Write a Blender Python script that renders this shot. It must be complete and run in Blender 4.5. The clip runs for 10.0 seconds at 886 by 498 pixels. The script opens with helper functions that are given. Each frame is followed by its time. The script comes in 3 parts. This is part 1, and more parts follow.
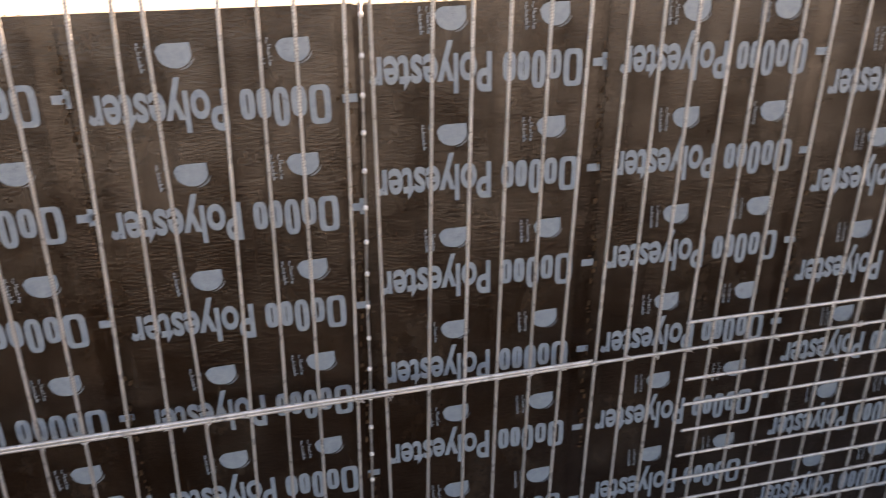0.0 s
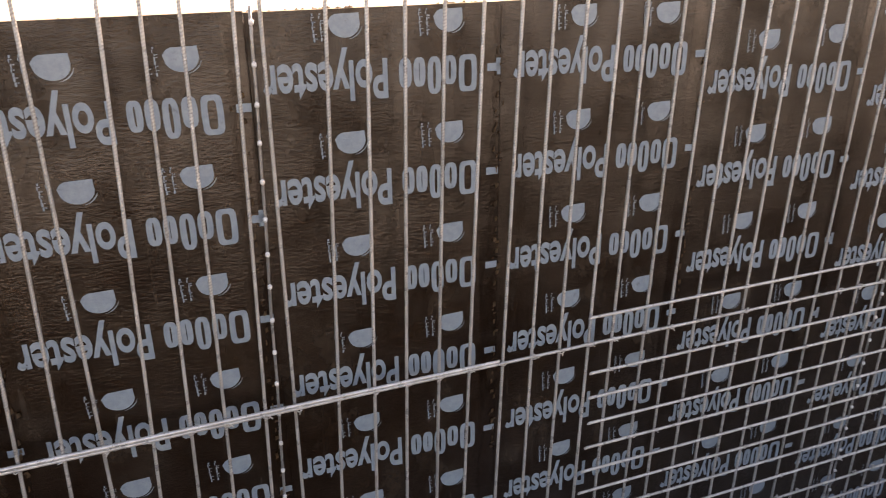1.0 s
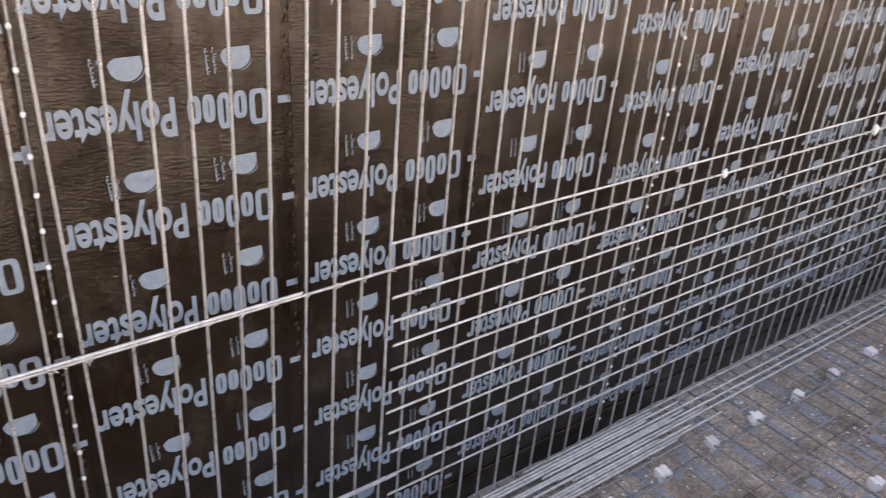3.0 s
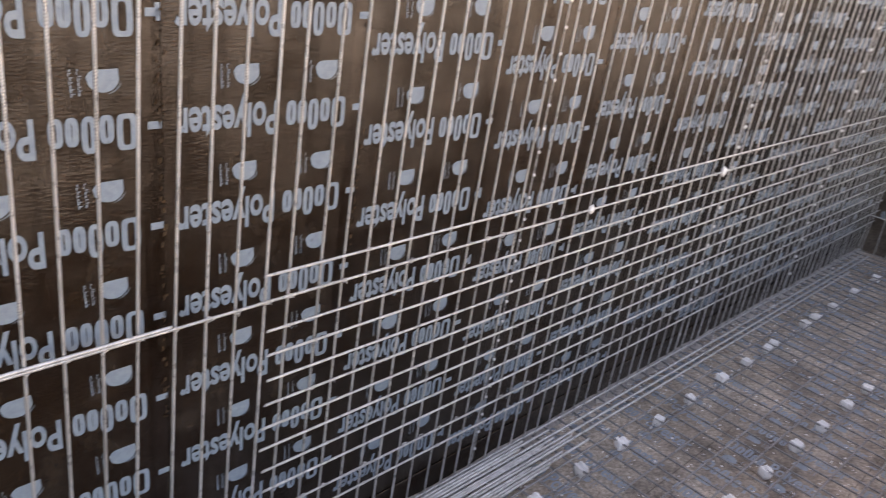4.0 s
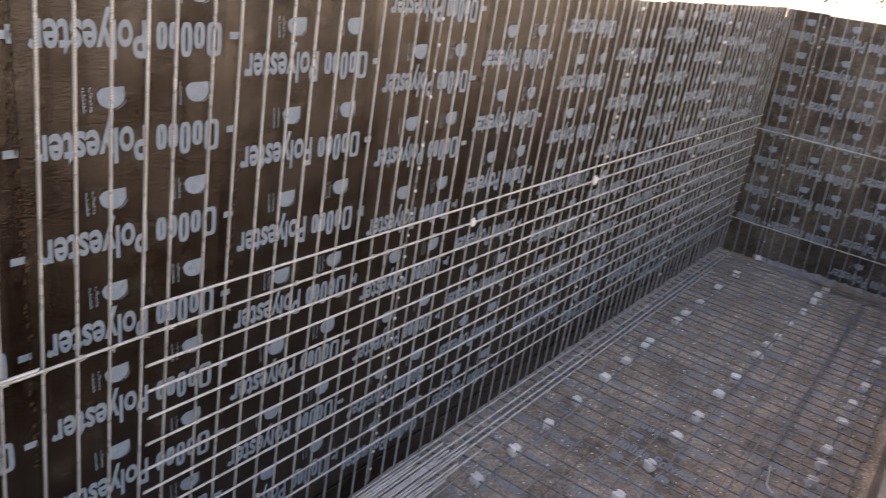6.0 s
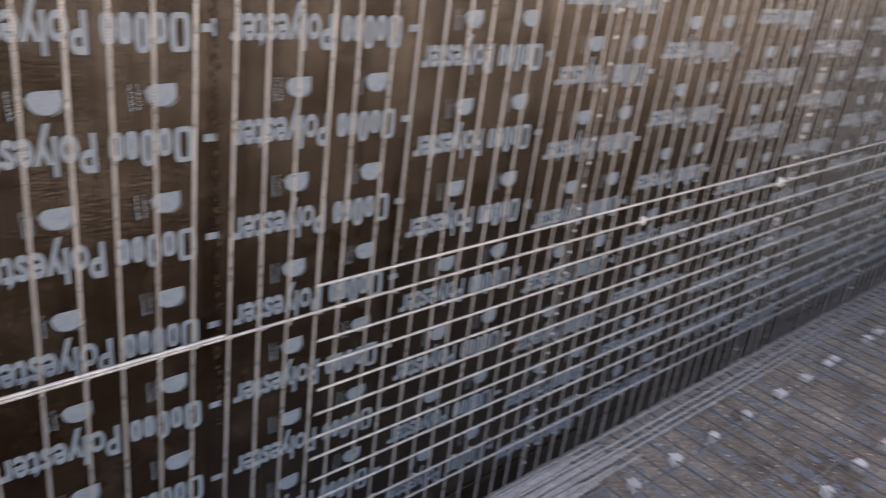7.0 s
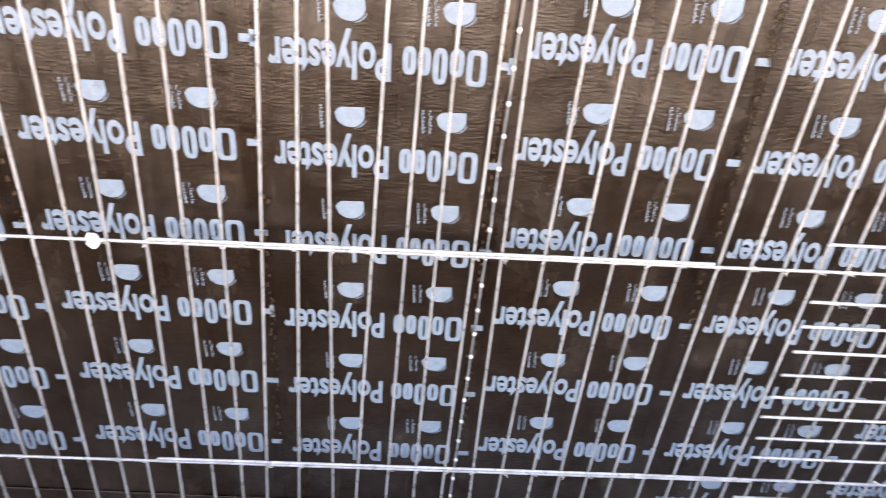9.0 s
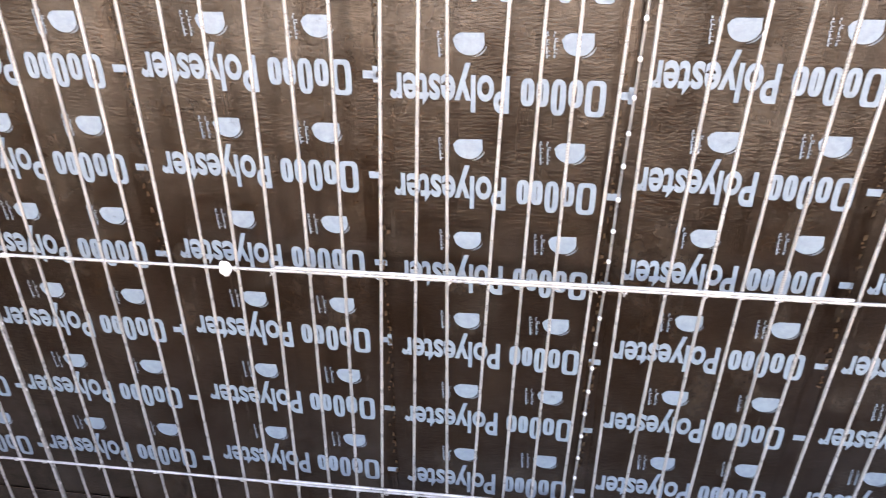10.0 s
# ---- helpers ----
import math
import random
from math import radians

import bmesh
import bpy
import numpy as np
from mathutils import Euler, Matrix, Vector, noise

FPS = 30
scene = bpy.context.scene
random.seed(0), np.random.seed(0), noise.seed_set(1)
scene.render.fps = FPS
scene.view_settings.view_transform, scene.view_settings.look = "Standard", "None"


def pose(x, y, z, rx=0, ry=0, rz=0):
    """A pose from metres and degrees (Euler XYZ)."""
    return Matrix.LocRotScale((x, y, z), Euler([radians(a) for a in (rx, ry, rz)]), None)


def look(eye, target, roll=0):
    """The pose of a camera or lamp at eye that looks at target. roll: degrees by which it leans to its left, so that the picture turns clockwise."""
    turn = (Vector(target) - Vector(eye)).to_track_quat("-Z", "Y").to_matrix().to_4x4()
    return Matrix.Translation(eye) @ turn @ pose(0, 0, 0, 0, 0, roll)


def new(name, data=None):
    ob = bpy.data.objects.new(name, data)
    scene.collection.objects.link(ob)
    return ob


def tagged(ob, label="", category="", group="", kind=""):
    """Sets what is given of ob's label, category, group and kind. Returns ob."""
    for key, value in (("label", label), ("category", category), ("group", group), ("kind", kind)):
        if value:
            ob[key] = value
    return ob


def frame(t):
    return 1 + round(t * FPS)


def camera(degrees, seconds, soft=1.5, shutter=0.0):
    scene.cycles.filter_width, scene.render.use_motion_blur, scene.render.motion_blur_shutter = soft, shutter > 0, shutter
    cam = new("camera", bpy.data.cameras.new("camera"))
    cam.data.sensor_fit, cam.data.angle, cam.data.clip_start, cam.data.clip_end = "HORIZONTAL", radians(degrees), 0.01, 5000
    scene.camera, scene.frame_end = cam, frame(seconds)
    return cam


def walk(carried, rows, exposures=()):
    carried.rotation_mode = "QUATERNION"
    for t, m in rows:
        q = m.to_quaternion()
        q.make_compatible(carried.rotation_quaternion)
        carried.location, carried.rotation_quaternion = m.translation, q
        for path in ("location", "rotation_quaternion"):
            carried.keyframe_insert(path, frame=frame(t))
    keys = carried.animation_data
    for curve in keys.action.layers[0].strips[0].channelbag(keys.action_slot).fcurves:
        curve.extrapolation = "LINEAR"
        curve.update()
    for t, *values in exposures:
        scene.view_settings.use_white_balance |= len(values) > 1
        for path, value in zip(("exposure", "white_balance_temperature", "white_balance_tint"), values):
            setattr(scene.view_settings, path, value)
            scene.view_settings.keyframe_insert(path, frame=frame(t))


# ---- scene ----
# ---- the camera: held nearly still over the pit's near side, turning ----
cam = camera(60.06, 10.0, soft=0.4, shutter=0.5)
PATH = [
    (0, look((-0.1414, -1.7867, 2.3658), (0.2643, 0.0137, 1.5950), -1.06)),
    (0.5, look((-0.1396, -1.7841, 2.3671), (0.4303, -0.0260, 1.6026), -0.85)),
    (1, look((-0.1383, -1.7827, 2.3683), (0.5064, -0.0496, 1.6063), -0.69)),
    (1.5, look((-0.1390, -1.7834, 2.3642), (0.5972, -0.1010, 1.5721), -0.48)),
    (2, look((-0.1387, -1.7828, 2.3665), (0.6877, -0.1728, 1.5151), -0.23)),
    (2.5, look((-0.1352, -1.7814, 2.3660), (0.8069, -0.2733, 1.4507), 0.96)),
    (4, look((-0.1459, -1.7777, 2.3714), (1.1890, -0.5318, 1.5555), 8.05)),
    (4.5, look((-0.1430, -1.7768, 2.3699), (1.3137, -0.6448, 1.5974), 8.51)),
    (5, look((-0.1429, -1.7767, 2.3698), (1.3978, -0.7372, 1.6310), 8.59)),
    (5.2, look((-0.1453, -1.7776, 2.3711), (1.4258, -0.7728, 1.6488), 8.77)),
    (5.6, look((-0.1453, -1.7776, 2.3711), (1.4496, -0.8012, 1.6620), 8.91)),
    (6.3, look((-0.1487, -1.7715, 2.3784), (1.3248, -0.6581, 1.6107), 8.01)),
    (6.5, look((-0.1477, -1.7731, 2.3806), (1.2854, -0.6156, 1.6017), 7.64)),
    (7, look((-0.1495, -1.7843, 2.3605), (1.0983, -0.4389, 1.5649), 6.39)),
    (7.5, look((-0.1507, -1.7922, 2.3608), (0.6933, -0.2142, 1.4678), 6.43)),
    (8, look((-0.1421, -1.7999, 2.3544), (0.4018, -0.1497, 1.3640), 6.24)),
    (8.5, look((-0.1451, -1.7976, 2.3579), (0.1617, -0.1357, 1.2883), 5.74)),
    (9, look((-0.1433, -1.8003, 2.3576), (-0.0770, -0.1175, 1.2789), 4.23)),
    (9.5, look((-0.1472, -1.7975, 2.3571), (-0.2524, -0.1019, 1.3016), 1.57)),
    (10, look((-0.1443, -1.8041, 2.3551), (-0.3841, -0.0975, 1.3403), -0.60)),
]
EXPOSURES = [(0, 1.72, 9050, 29), (0.5, 1.7, 9050, 29), (1, 1.68, 9050, 29), (1.5, 1.72, 9050, 29), (2, 1.86, 9000, 29), (2.5, 2.38, 8950, 29), (4, 2.2, 9000, 29), (5, 2, 9050, 29), (6.5, 1.88, 9050, 29), (7, 1.92, 9000, 29), (7.5, 2, 8900, 29), (8, 2.68, 8750, 28), (8.5, 3.14, 8650, 28), (9, 3.46, 8600, 28), (10, 3.42, 8650, 28)]
walk(cam, PATH, EXPOSURES)

# ---- light: a bright day, the pit itself lies in open shade ----
SUN_TO = Vector((0.70, 0.62, 0.42)).normalized()
world = bpy.data.worlds.new("world")
scene.world = world
world.use_nodes = True
wn = world.node_tree
sky = wn.nodes.new("ShaderNodeTexSky")
sky.sky_type = "NISHITA"
sky.sun_disc = False
sky.sun_elevation = math.asin(SUN_TO.z)
sky.sun_rotation = math.atan2(SUN_TO.x, SUN_TO.y)
sky.air_density, sky.dust_density, sky.ozone_density = 1.0, 2.5, 0.5
wn.links.new(sky.outputs[0], wn.nodes["Background"].inputs["Color"])
wn.nodes["Background"].inputs["Strength"].default_value = 0.15
sun = new("sun", bpy.data.lights.new("sun", "SUN"))
sun.data.energy, sun.data.angle, sun.data.color = 5.0, radians(0.6), (1.0, 0.92, 0.80)
sun.matrix_world = look(SUN_TO * 30, (0, 0, 0))


# ---- materials ----
class Mat:
    """A small builder round one Principled material."""

    def __init__(self, name, rough=0.5, metal=0.0, spec=0.5):
        self.m = bpy.data.materials.new(name)
        self.m.use_nodes = True
        self.t = self.m.node_tree
        self.b = self.t.nodes["Principled BSDF"]
        self.b.inputs["Roughness"].default_value = rough
        self.b.inputs["Metallic"].default_value = metal
        self.b.inputs["Specular IOR Level"].default_value = spec
        tc = self.t.nodes.new("ShaderNodeTexCoord")
        geo = self.t.nodes.new("ShaderNodeNewGeometry")
        self.local, self.place = tc.outputs["Object"], geo.outputs["Position"]

    def link(self, a, b):
        self.t.links.new(a, b)

    def noise(self, scale, detail=4.0, rough=0.6, stretch=(1, 1, 1), at=None, shift=0.0):
        mp = self.t.nodes.new("ShaderNodeMapping")
        mp.inputs["Scale"].default_value = stretch
        mp.inputs["Location"].default_value = (shift, shift * 0.7, shift * 1.3)
        self.link(at or self.place, mp.inputs["Vector"])
        n = self.t.nodes.new("ShaderNodeTexNoise")
        n.inputs["Scale"].default_value = scale
        n.inputs["Detail"].default_value = detail
        n.inputs["Roughness"].default_value = rough
        self.link(mp.outputs[0], n.inputs["Vector"])
        return n.outputs["Fac"]

    def ramp(self, fac, stops):
        r = self.t.nodes.new("ShaderNodeValToRGB")
        el = r.color_ramp.elements
        while len(el) < len(stops):
            el.new(0.5)
        for e, (p, c) in zip(el, stops):
            e.position = p
            e.color = (*c, 1) if isinstance(c, tuple) else (c, c, c, 1)
        self.link(fac, r.inputs["Fac"])
        return r.outputs["Color"]

    def mix(self, fac, a, b, blend="MIX"):
        n = self.t.nodes.new("ShaderNodeMix")
        n.data_type, n.blend_type = "RGBA", blend
        for sock, v in ((n.inputs[0], fac), (n.inputs[6], a), (n.inputs[7], b)):
            if isinstance(v, (int, float)):
                sock.default_value = v
            elif isinstance(v, tuple):
                sock.default_value = (*v, 1)
            else:
                self.link(v, sock)
        return n.outputs[2]

    def bump(self, height, strength=0.3, distance=0.002):
        n = self.t.nodes.new("ShaderNodeBump")
        n.inputs["Strength"].default_value = strength
        n.inputs["Distance"].default_value = distance
        self.link(height, n.inputs["Height"])
        old = self.b.inputs["Normal"].links
        if old:
            self.link(old[0].from_socket, n.inputs["Normal"])
        self.link(n.outputs[0], self.b.inputs["Normal"])
        return self

    def tone(self, spread):
        """A per-object brightness factor."""
        info = self.t.nodes.new("ShaderNodeObjectInfo")
        return self.ramp(info.outputs["Random"], [(0.0, 1 - spread), (1.0, 1 + spread)])

    def color(self, v):
        self.link(v, self.b.inputs["Base Color"])
        return self

    def rough(self, v):
        self.link(v, self.b.inputs["Roughness"])
        return self


def make_film(name, dust, leather=True):
    """Phenolic film: dark brown, leathery, scuffed and smudged."""
    k = Mat(name, 0.35, 0.0, 0.5 if dust else 0.55)
    broad = k.noise(2.6, 6, 0.65)
    base = k.ramp(broad, [(0.30, (0.0100, 0.0044, 0.0020)), (0.55, (0.0160, 0.0076, 0.0036)), (0.72, (0.031, 0.0170, 0.0086))])
    base = k.mix(1.0, base, k.tone(0.18), "MULTIPLY")
    if not leather:
        base = k.mix(1.0, base, (0.88, 0.86, 0.84), "MULTIPLY")
    smudge = k.ramp(k.noise(5.5, 7, 0.72, (1, 1, 0.7), shift=4), [(0.53, 0.0), (0.78, 0.55)])
    base = k.mix(smudge, base, (0.095, 0.075, 0.056))
    drip = k.ramp(k.noise(16, 5, 0.7, (2.2, 1, 0.12), shift=14), [(0.60, 0.0), (0.74, 0.35)])
    base = k.mix(drip, base, (0.08, 0.066, 0.053))
    scuff = k.ramp(k.noise(60, 3, 0.8, (2.0, 1, 0.7), shift=9), [(0.69, 0.0), (0.76, 0.6)])
    base = k.mix(scuff, base, (0.17, 0.15, 0.125))
    if dust:
        d = k.ramp(k.noise(3.1, 7, 0.68, shift=2), [(0.38, 0.12 * dust), (0.52, 0.55 * dust), (0.68, 0.95 * dust)])
        fine = k.ramp(k.noise(48, 5, 0.75), [(0.28, (0.16, 0.133, 0.108)), (0.48, (0.50, 0.425, 0.35)), (0.68, (0.88, 0.77, 0.65))])
        tint = k.ramp(k.noise(1.7, 4, 0.6, shift=7), [(0.35, (0.76, 0.71, 0.66)), (0.65, (1.25, 1.24, 1.23))])
        if dust > 0.5:
            # cement dust lies thickest against the wall; the mix also rises towards the far end
            sep = k.t.nodes.new("ShaderNodeSeparateXYZ")
            k.link(k.place, sep.inputs[0])
            mr = k.t.nodes.new("ShaderNodeMapRange")
            mr.inputs["From Min"].default_value, mr.inputs["From Max"].default_value = -0.75, -0.1
            k.link(sep.outputs["Y"], mr.inputs["Value"])
            mx = k.t.nodes.new("ShaderNodeMapRange")
            mx.inputs["From Min"].default_value, mx.inputs["From Max"].default_value = 3.6, 6.6
            k.link(sep.outputs["X"], mx.inputs["Value"])
            dust_rise = k.t.nodes.new("ShaderNodeMath")
            dust_rise.operation = "MAXIMUM"
            k.link(mr.outputs[0], dust_rise.inputs[0])
            k.link(mx.outputs[0], dust_rise.inputs[1])
            d = k.mix(k.ramp(dust_rise.outputs[0], [(0.0, 0.0), (1.0, 0.95)]), d, k.ramp(k.noise(9, 6, 0.7, shift=11), [(0.35, 0.6), (0.6, 1.0)]))
        base = k.mix(d, base, k.mix(1.0, fine, tint, "MULTIPLY"))
        k.rough(k.ramp(d, [(0.3, 0.5), (0.9, 0.9)]))
    else:
        k.rough(k.ramp(k.noise(11, 6, 0.65, shift=3), [(0.3, 0.10), (0.75, 0.22)]))
        k.link(k.ramp(k.noise(4.5, 6, 0.7, shift=21), [(0.36, 0.32), (0.62, 0.85)]), k.b.inputs["Specular IOR Level"])
    k.color(base)
    k.bump(k.noise(80, 4, 0.6, (0.8, 1, 1.8)), 1.0 if leather else 0.6, 0.0019)
    k.bump(k.noise(7, 3, 0.5), 0.35, 0.012)
    return k.m


def make_print(name, dust):
    k = Mat(name, 0.45, 0.0, 0.4)
    ink = k.ramp(k.noise(45, 5, 0.7), [(0.3, (0.198, 0.258, 0.318)), (0.7, (0.295, 0.368, 0.424))])
    worn = k.ramp(k.noise(26, 6, 0.75, shift=5), [(0.60, 0.0), (0.72, 0.75)])
    ink = k.mix(worn, ink, (0.07, 0.065, 0.06))
    if dust:
        d = k.ramp(k.noise(3.1, 7, 0.68, shift=2), [(0.34, 0.30 * dust), (0.70, 0.95 * dust)])
        fine = k.ramp(k.noise(55, 4, 0.7), [(0.3, (0.30, 0.265, 0.235)), (0.7, (0.70, 0.64, 0.58))])
        ink = k.mix(d, ink, fine)
        k.b.inputs["Roughness"].default_value = 0.85
    k.color(ink)
    k.bump(k.noise(75, 5, 0.65, (1, 1, 3.2)), 0.35, 0.0022)
    return k.m


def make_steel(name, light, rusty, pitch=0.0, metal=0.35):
    """Mill steel; with a pitch, rib shading is painted as light and dark bands."""
    k = Mat(name, 0.42, metal, 0.6 if metal > 0.2 else 0.35)
    a = tuple(light * c for c in (0.95, 0.94, 0.92))
    b = tuple(light * c * 0.62 for c in (0.98, 0.96, 0.92))
    col = k.ramp(k.noise(22, 5, 0.65, (1, 1, 0.4)), [(0.32, b), (0.66, a)])
    col = k.mix(1.0, col, k.tone(0.12), "MULTIPLY")
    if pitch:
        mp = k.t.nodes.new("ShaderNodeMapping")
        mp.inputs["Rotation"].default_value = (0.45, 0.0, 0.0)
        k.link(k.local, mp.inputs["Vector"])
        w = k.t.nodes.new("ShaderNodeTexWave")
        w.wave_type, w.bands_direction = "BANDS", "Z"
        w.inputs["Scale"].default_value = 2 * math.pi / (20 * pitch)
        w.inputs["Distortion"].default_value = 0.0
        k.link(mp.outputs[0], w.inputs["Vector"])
        # shading of the ribs put into the colour: darker grooves, brighter tops
        rib_shade = k.ramp(w.outputs["Fac"], [(0.2, 0.80), (0.7, 1.07)])
        col = k.mix(1.0, col, rib_shade, "MULTIPLY")
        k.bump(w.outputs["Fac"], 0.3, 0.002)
    r = k.ramp(k.noise(7, 6, 0.75, shift=6), [(0.60, 0.0), (0.78, rusty)])
    col = k.mix(r, col, (0.16, 0.105, 0.07))
    k.color(col)
    k.rough(k.ramp(k.noise(40, 4, 0.6), [(0.3, 0.22), (0.7, 0.42)]))
    k.bump(k.noise(160, 3, 0.6), 0.25, 0.001)
    return k.m


def make_plain(name, dark, light, scale, rough=0.8, strength=0.4, distance=0.004, spread=0.1):
    k = Mat(name, rough, 0.0, 0.3)
    col = k.ramp(k.noise(scale, 6, 0.68), [(0.3, dark), (0.7, light)])
    col = k.mix(1.0, col, k.tone(spread), "MULTIPLY")
    k.color(col)
    k.bump(k.noise(scale * 4, 5, 0.7), strength, distance)
    return k.m


FILM = make_film("film_faced_plywood", 0.0)
FILM_DUSTY = make_film("dusty_film_faced_plywood", 1.0)
# end wall film, its hazy sheen put into the colour through the dust mix
FILM_HAZED = make_film("hazed_film_faced_plywood", 0.3)
FILM_SMOOTH = make_film("smooth_film_margin", 0.0, False)
INK = make_print("blue_grey_print", 0.0)
INK_DUSTY = make_print("dusty_blue_grey_print", 0.25)
# end wall print, paled by the same painted haze
INK_HAZED = make_print("hazed_blue_grey_print", 0.22)
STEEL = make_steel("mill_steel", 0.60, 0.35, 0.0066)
# horizontal bars, paler than the upright ones: light from above put into the colour
STEEL_PLAIN = make_steel("smooth_mill_steel", 0.72, 0.2)
STEEL_FLOOR = make_steel("dusty_mill_steel", 0.33, 0.8, 0.0, 0.2)
STEEL_DULL = make_steel("dull_mill_steel", 0.45, 0.3)
STEEL_LOOSE = make_steel("loose_mill_steel", 0.64, 0.2, 0.0, 0.15)
WIRE = make_steel("bright_tie_wire", 0.72, 0.0)
MORTAR = make_plain("pale_mortar", (0.84, 0.81, 0.77), (0.95, 0.935, 0.91), 40, 0.9, 0.6, 0.004, 0.16)
WHITE = make_plain("white_plastic", (0.82, 0.82, 0.81), (0.90, 0.90, 0.89), 30, 0.45, 0.1, 0.001, 0.03)
DUST = make_plain("grey_cement_dust", (0.42, 0.375, 0.335), (0.80, 0.745, 0.69), 34, 0.95, 0.9, 0.008)
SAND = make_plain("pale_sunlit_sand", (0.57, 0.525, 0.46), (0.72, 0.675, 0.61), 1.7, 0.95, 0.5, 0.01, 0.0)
# unseen dark ground on the near side, added to keep the film's reflections dark
DARK_STRIP = make_plain("unseen_dark_strip", (0.06, 0.052, 0.044), (0.12, 0.105, 0.09), 1.7, 0.95, 0.5, 0.01, 0.0)
WOOD = make_plain("raw_pine", (0.24, 0.185, 0.135), (0.42, 0.34, 0.26), 12, 0.75, 0.3, 0.002)
GREY_WOOD = make_plain("weathered_timber", (0.20, 0.19, 0.175), (0.34, 0.325, 0.30), 14, 0.8, 0.4, 0.002)
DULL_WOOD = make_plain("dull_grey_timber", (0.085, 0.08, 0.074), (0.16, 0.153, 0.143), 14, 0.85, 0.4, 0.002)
EDGE = make_plain("plywood_edge", (0.36, 0.27, 0.17), (0.55, 0.44, 0.31), 60, 0.8, 0.4, 0.002)
BARK = make_plain("dry_bark", (0.05, 0.038, 0.028), (0.12, 0.095, 0.07), 25, 0.9, 0.6, 0.003)
LEAF = make_plain("dry_leaf", (0.05, 0.042, 0.02), (0.12, 0.095, 0.045), 6, 0.7, 0.1, 0.001)
TORN = make_plain("torn_film", (0.055, 0.034, 0.02), (0.20, 0.13, 0.075), 50, 0.7, 0.5, 0.002)
MEMBRANE = make_plain("dull_dark_grey_sheet", (0.055, 0.06, 0.068), (0.10, 0.108, 0.12), 40, 0.9, 0.5, 0.003)
PLASTIC = make_plain("pale_bluish_plastic", (0.24, 0.25, 0.275), (0.46, 0.47, 0.49), 18, 0.4, 0.3, 0.002)
TAPE = make_plain("pale_plastic_strip", (0.62, 0.61, 0.58), (0.76, 0.75, 0.72), 20, 0.6, 0.2, 0.001)


# ---- mesh helpers ----
def mesh_of(name, bm, mats, smooth=False):
    me = bpy.data.meshes.new(name)
    bm.to_mesh(me)
    bm.free()
    for m in mats if isinstance(mats, (list, tuple)) else [mats]:
        me.materials.append(m)
    if smooth:
        for p in me.polygons:
            p.use_smooth = True
    return me


def part(name, me, parent=None, m=None, label=""):
    """One mesh object, as a thing or under a thing or a part."""
    ob = new(name, me)
    if parent:
        ob.parent = parent
    if m is not None:
        ob.matrix_basis = m
    return tagged(ob, label) if label else ob


def empty(name, x=0.0, y=0.0, z=0.0):
    ob = new(name)
    ob.location = (x, y, z)
    ob.empty_display_size = 0.1
    return ob


def box_bm(x0, x1, y0, y1, z0, z1, bevel=0.0):
    bm = bmesh.new()
    bmesh.ops.create_cube(bm, size=1)
    for v in bm.verts:
        v.co = ((x0 + x1) / 2 + v.co.x * (x1 - x0), (y0 + y1) / 2 + v.co.y * (y1 - y0), (z0 + z1) / 2 + v.co.z * (z1 - z0))
    if bevel:
        bmesh.ops.bevel(bm, geom=bm.edges[:], offset=bevel, segments=1, affect="EDGES")
    return bm


def ribbed_bar(name, radius, length, pitch, mat, sides=6):
    """A deformed bar along local z, ribs all along it."""
    n = max(2, int(length / pitch))
    verts, faces = [], []
    ring = [(math.cos(2 * math.pi * a / sides), math.sin(2 * math.pi * a / sides)) for a in range(sides)]
    levels = []
    for i in range(n):
        z = length * i / n
        levels += [(z, radius * 0.96), (z + 0.55 * length / n, radius * 1.05)]
    levels.append((length, radius * 0.9))
    for z, r in levels:
        for a, (cx, cy) in enumerate(ring):
            verts.append((r * cx, r * cy, z + 0.35 * pitch * cy))
    for i in range(len(levels) - 1):
        for a in range(sides):
            b = (a + 1) % sides
            faces.append((i * sides + a, i * sides + b, (i + 1) * sides + b, (i + 1) * sides + a))
    faces.append(tuple(range(sides))[::-1])
    faces.append(tuple((len(levels) - 1) * sides + a for a in range(sides)))
    me = bpy.data.meshes.new(name)
    me.from_pydata(verts, [], faces)
    me.materials.append(mat)
    for p in me.polygons:
        p.use_smooth = len(p.vertices) == 4
    return me


def tube(name, points, radius, mat, sides=8, ends=True):
    """A round rod along a polyline."""
    pts = [Vector(p) for p in points]
    verts, faces = [], []
    for i, p in enumerate(pts):
        d = (pts[min(i + 1, len(pts) - 1)] - pts[max(i - 1, 0)]).normalized()
        side = d.cross(Vector((0.13, 0.21, 0.97))).normalized()
        up = side.cross(d)
        r = radius[i] if isinstance(radius, (list, tuple)) else radius
        for a in range(sides):
            t = 2 * math.pi * a / sides
            verts.append(p + r * (math.cos(t) * side + math.sin(t) * up))
    for i in range(len(pts) - 1):
        for a in range(sides):
            b = (a + 1) % sides
            faces.append((i * sides + a, i * sides + b, (i + 1) * sides + b, (i + 1) * sides + a))
    if ends:
        faces += [tuple(range(sides))[::-1], tuple((len(pts) - 1) * sides + a for a in range(sides))]
    me = bpy.data.meshes.new(name)
    me.from_pydata([tuple(v) for v in verts], [], faces)
    me.materials.append(mat)
    for p in me.polygons:
        p.use_smooth = len(p.vertices) == 4
    me.update()
    return me


def along(a, b):
    """The pose that lays local z from a towards b."""
    a, b = Vector(a), Vector(b)
    return Matrix.Translation(a) @ (b - a).to_track_quat("Z", "Y").to_matrix().to_4x4()


